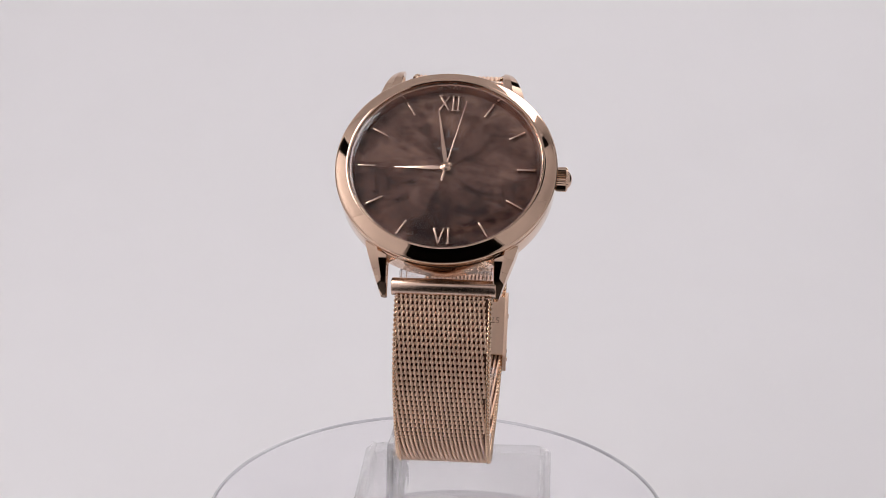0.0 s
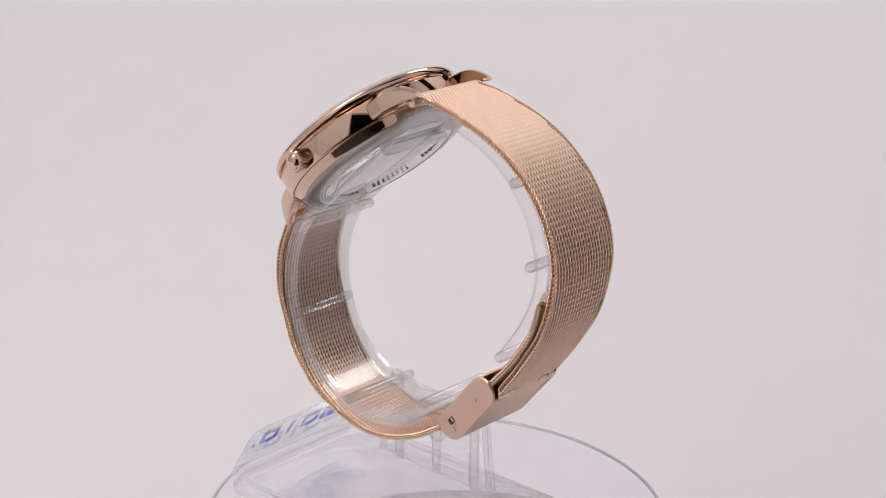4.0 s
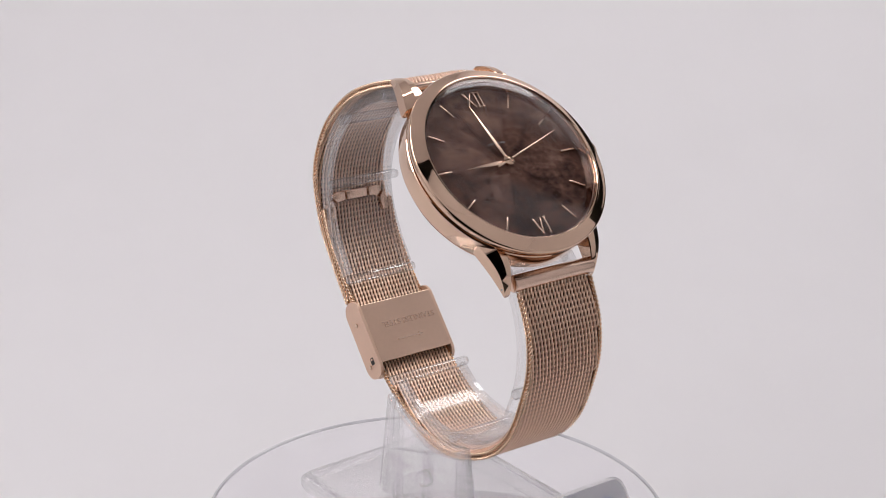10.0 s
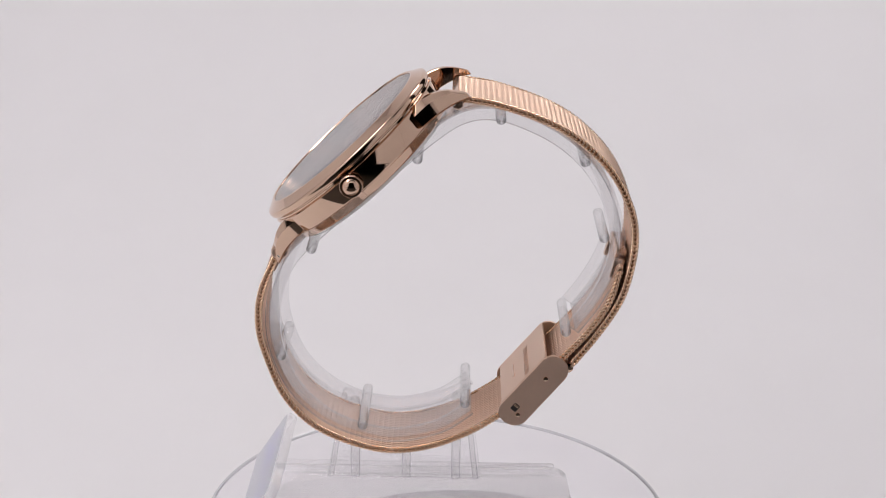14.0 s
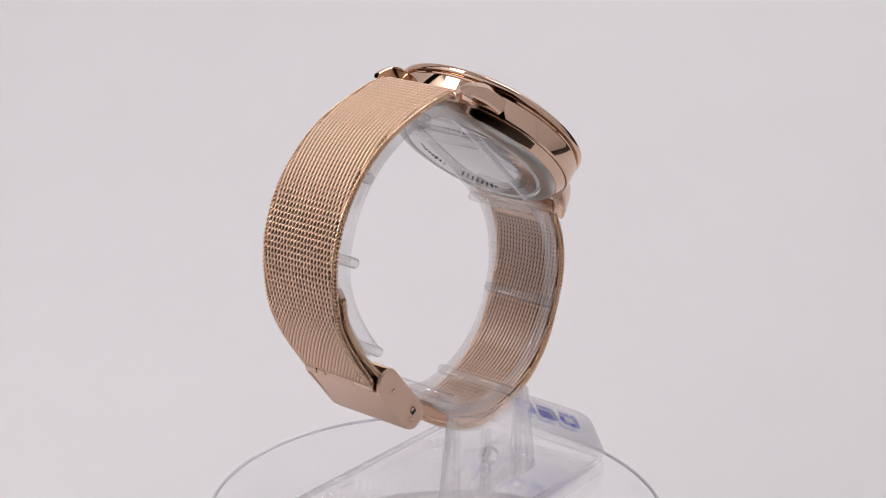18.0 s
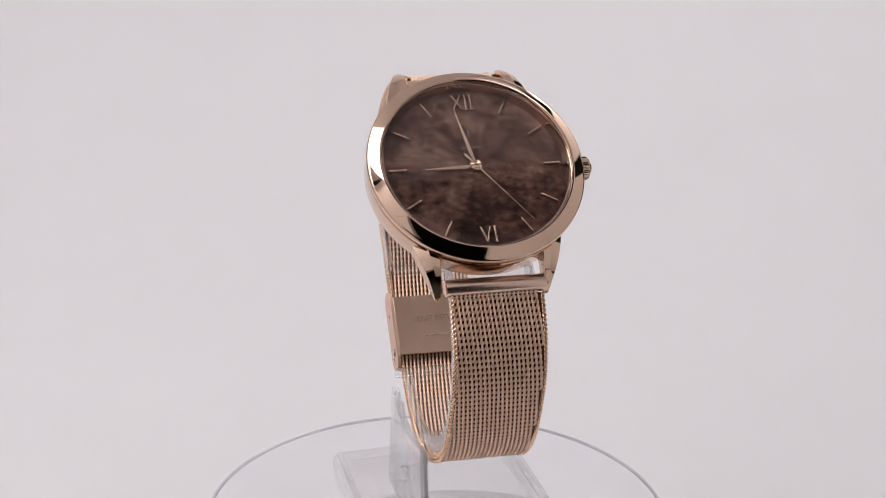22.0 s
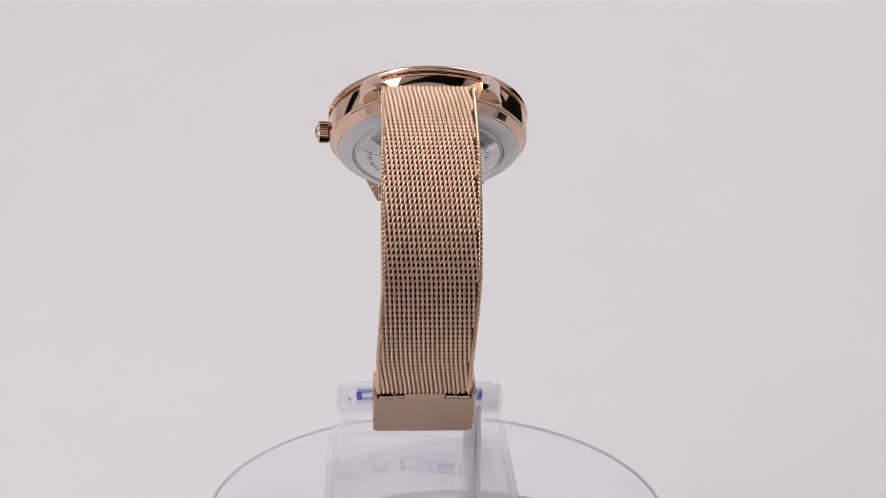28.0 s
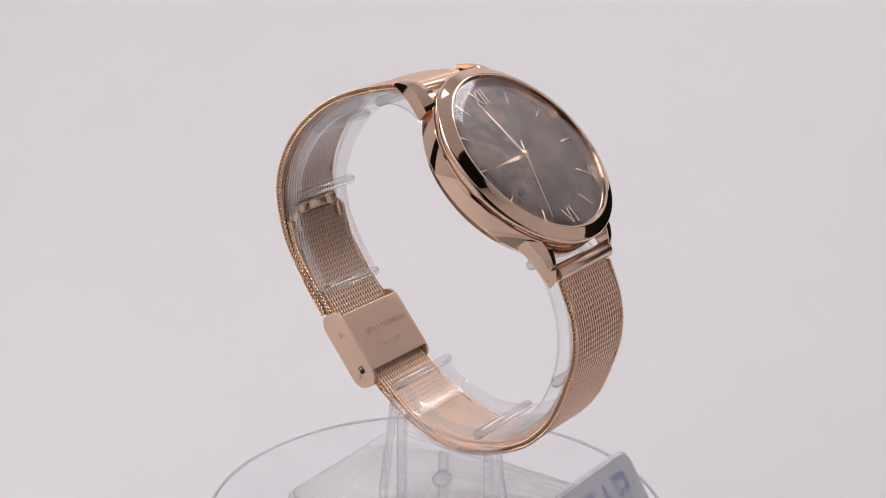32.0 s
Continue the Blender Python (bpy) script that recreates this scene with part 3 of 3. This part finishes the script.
def dial_furniture():
    for h in range(12):
        if h in (0, 6):
            continue
        a = radians(30 * h)
        mark = slab([(-0.16, 10.9), (0.16, 10.9), (0.16, 13.7), (-0.16, 13.7)], -0.98, -0.55, 0.06)
        part("hour_marker", mark, satin, watch, "slim polished baton marker" if h == 1 else "", m=CASE @ pose(0, 0, 0, 0, 0, -math.degrees(a)))

    def numeral(name, strokes, turn):
        bm = bmesh.new()
        for x0, y0, x1, y1, w in strokes:
            d = Vector((x1 - x0, y1 - y0)).normalized()
            q = Vector((-d.y, d.x)) * w
            piece = slab([(x0 - q.x, y0 - q.y), (x1 - q.x, y1 - q.y), (x1 + q.x, y1 + q.y), (x0 + q.x, y0 + q.y)], -0.98, -0.6, 0.05)
            me = bpy.data.meshes.new("stroke")
            piece.to_mesh(me)
            piece.free()
            bm.from_mesh(me)
            bpy.data.meshes.remove(me)
        part(name, bm, satin, watch, m=CASE @ pose(0, 0, 0, 0, 0, turn))
    lo, hi = 10.6, 13.3
    numeral("numeral_twelve", [(-1.7, hi, -0.2, lo, 0.17), (-0.2, hi, -1.7, lo, 0.12), (0.45, hi, 0.45, lo, 0.15), (1.25, hi, 1.25, lo, 0.15), (-1.9, hi, -1.2, hi, 0.08), (0.1, hi, 1.6, hi, 0.08), (0.1, lo, 1.6, lo, 0.08)], 0)
    numeral("numeral_six", [(-1.2, -10.6, -0.45, -13.3, 0.17), (0.3, -10.6, -0.45, -13.3, 0.13), (1.0, -10.6, 1.0, -13.3, 0.16), (0.7, -10.6, 1.3, -10.6, 0.08), (0.7, -13.3, 1.3, -13.3, 0.08)], 0)
    for x0, x1, y, w in ((-1.6, -0.5, 3.7, 0.15), (-0.3, 0.6, 3.7, 0.15), (0.8, 1.7, 3.7, 0.15), (-0.4, 0.4, 5.9, 0.12), (-0.12, 0.12, 6.5, 0.5)):
        part("printed_bar", slab([(x0, y - w), (x1, y - w), (x1, y + w), (x0, y + w)], -0.99, -0.96), pale_print, watch, m=CASE)


dial_furniture()


def pointer(name, outline, height, label):
    return part(name, slab(outline, height, height + 0.12, 0.03), satin, watch, label)


hour_pointer = pointer("hour_pointer", [(-0.22, 0.3), (-0.12, -0.8), (0.12, -0.8), (0.22, 0.3), (0.36, 2.0), (0.06, 8.0), (-0.06, 8.0), (-0.36, 2.0)], -0.68, "slim tapered hour pointer")
minute_pointer = pointer("minute_pointer", [(-0.2, 0.3), (-0.1, -0.8), (0.1, -0.8), (0.2, 0.3), (0.34, 2.5), (0.06, 11.0), (-0.06, 11.0), (-0.34, 2.5)], -0.48, "slim tapered minute pointer")
second_pointer = pointer("second_pointer", [(-0.14, 0), (-0.2, -2.4), (0, -2.8), (0.2, -2.4), (0.14, 0), (0.04, 12.4), (-0.04, 12.4)], -0.26, "thin seconds pointer with counterweight")
hour_pointer.matrix_basis = CASE @ pose(0, 0, 0, 0, 0, -269.2)
minute_pointer.matrix_basis = CASE @ pose(0, 0, 0, 0, 0, -350.5)
part("pointer_cap", lathe([(0, -0.95), (0.55, -0.95), (0.6, -0.3), (0.9, -0.25), (0.92, -0.12), (0.62, 0.0), (0.55, -0.06), (0.3, 0.06), (0, 0.08)], 32, close=False), polished, watch, m=CASE)

coil_mesh = wire_coil()
up, out = Vector((math.cos(radians(TILT)), math.sin(radians(TILT)))), Vector((-math.sin(radians(TILT)), math.cos(radians(TILT))))
centre = Vector((-15.5, 29.2))
bar_top, bar_low = centre + up * 18.9 + out * -5.9, centre + up * -18.5 + out * -5.0
upper_strap = strap("upper_strap", LOOP_OUT, bar_top, coil_mesh, "rose gold woven mesh strap half")
lower_strap = strap("lower_strap", LOOP_IN, bar_low, coil_mesh, "rose gold woven mesh strap half running through the clasp")


def strap_tip():
    """Crimped plates round the free end of the lower strap."""
    (p, d) = curve_through(LOOP_IN, COIL_STEP)[-1]

    def plate(a, b, h):
        nrm = Vector((-d.y, d.x))
        q = p + d * b + nrm * h
        return a, q.x, q.y
    outlines = ([(-2.2, 1.0), (2.2, 1.0), (2.2, 2.6), (-2.2, 2.6)],
                [(2.5, 1.0), (4.4, 0.7), (5.4, 2.0), (4.6, 2.6), (2.5, 2.6)], [(-2.5, 1.0), (-2.5, 2.6), (-4.6, 2.6), (-5.4, 2.0), (-4.4, 0.7)],
                [(4.75, 0.35), (5.0, -2.0), (6.3, -2.0), (6.3, -0.3), (5.65, 1.5)], [(-4.75, 0.35), (-5.65, 1.5), (-6.3, -0.3), (-6.3, -2.0), (-5.0, -2.0)])
    for o in outlines:
        part("tip_plate", slab(rounded(o, 0.3, 2), -0.6, 1.1, 0.12, plate), satin, lower_strap)


strap_tip()


def buckle():
    """Folding clasp: side cheeks, outer cover, inner plate, hinge."""
    o, d, w = Vector((17.6, -4.3)), Vector((-0.64, -0.768)), Vector((0.768, -0.64))
    shift = 0.7

    def at(a, b, h):
        q = o + d * a + w * b
        return h + shift, q.x, q.y
    cheek = rounded([(-0.6, -0.3), (11.5, -0.3), (12.7, 0.5), (13.1, 2.0), (12.6, 3.8), (11.2, 4.7), (6.0, 4.65), (0.2, 4.6), (-1.2, 3.7), (-1.6, 1.6)], 1.3, 5)
    cover = part("clasp", slab(rounded([(0.3, 4.0), (9.5, 4.3), (11.6, 4.1), (12.7, 2.7), (12.75, 1.0), (13.0, 1.0), (13.05, 2.8), (11.9, 4.5), (9.5, 4.68), (0.3, 4.45)], 0.25, 2), -7.45, 7.45, 0.08, at), brushed, watch, "brushed rose gold folding clasp", sharp=18)
    for s in (-1, 1):
        x0 = 7.45 * s
        part("cheek", slab(cheek, min(x0, x0 + 0.55 * s), max(x0, x0 + 0.55 * s), 0.22, at), brushed, cover, sharp=18)
        for a, b in ((2.8, 2.2), (10.6, 3.0)):
            p = at(a, b, x0 + 0.5 * s)
            q = at(a, b, x0 + 0.72 * s)
            part("rivet", rod(p, q, 0.42, 16, 0.1), polished, cover)
        win = rounded([(9.2, 1.2), (10.5, 1.2), (10.5, 2.3), (9.2, 2.3)], 0.15, 2)
        part("window", slab(win, *sorted((x0 + 0.57 * s, x0 + 0.6 * s)), 0, at), dark_slot, cover, "small dark square slot")
        part("window_bolt", slab([(9.35, 1.35), (9.75, 1.35), (9.75, 2.1), (9.35, 2.1)], *sorted((x0 + 0.5 * s, x0 + 0.68 * s)), 0.05, at), polished, cover)
    plate = part("inner_plate", slab(rounded([(0, -0.35), (10.9, -0.35), (10.9, 0.1), (0, 0.1)], 0.1, 2), -7.45, 7.45, 0.06, at), plate_gold, watch, "brushed inner clasp plate with raised lettering", sharp=18)
    facing = Matrix(((-1, 0, 0, 0), (0, d.x, -w.x, 0), (0, d.y, -w.y, 0), (0, 0, 0, 1)))
    p = at(4.4, -0.37, 1.0)
    part("lettering", lettering("STAINLESS STEEL", 1.5, 0.07), satin, plate, m=Matrix.Translation([c * U for c in p]) @ facing)
    arrow = slab([(-2.6, -0.13), (1.9, -0.13), (1.9, -0.42), (2.7, 0), (1.9, 0.42), (1.9, 0.13), (-2.6, 0.13)], -0.02, 0.08, 0)
    p = at(7.6, -0.37, 0)
    part("arrow", arrow, satin, plate, m=Matrix.Translation([c * U for c in p]) @ facing @ pose(0, 0, 0, 0, 0, 180))
    for x0, x1 in ((-7.1, -5.0), (-4.9, -3.3), (3.1, 4.7), (4.8, 7.0)):
        part("hinge_knuckle", rod(at(-0.75, 4.0, x0), at(-0.75, 4.0, x1), 0.85 if abs(x0) > 5 or x1 > 5 else 0.7, 18, 0.12), polished, cover)
    part("hinge_leaf", slab(rounded([(-1.3, 3.6), (0.6, 3.95), (0.6, 4.4), (-1.3, 4.4)], 0.1, 2), -3.2, 3.0, 0.05, at), brushed, cover)


buckle()


# ---- movement ----
def motions():
    turn = 360.0 / PERIOD
    times = [0.5 * k for k in range(65)]

    def spin(t):
        return pose(0, 0, RISE, 0, 0, -turn * t)
    aside = pose(2.4 * U, 0, 0, 0, 0, -4.0)
    walk(clear_disc, [(t, spin(t)) for t in times])
    walk(display_stand_ob, [(t, spin(t) @ aside) for t in times])
    walk(watch, [(t, spin(t) @ aside) for t in times])
    ticks = []
    for s in range(33):
        here = CASE @ pose(0, 0, 0, 0, 0, -6.0 * (s + 2))
        ticks.append((float(s), here))
        if s < 32:
            ticks.append((s + 0.87, here))
    walk(second_pointer, ticks)


motions()
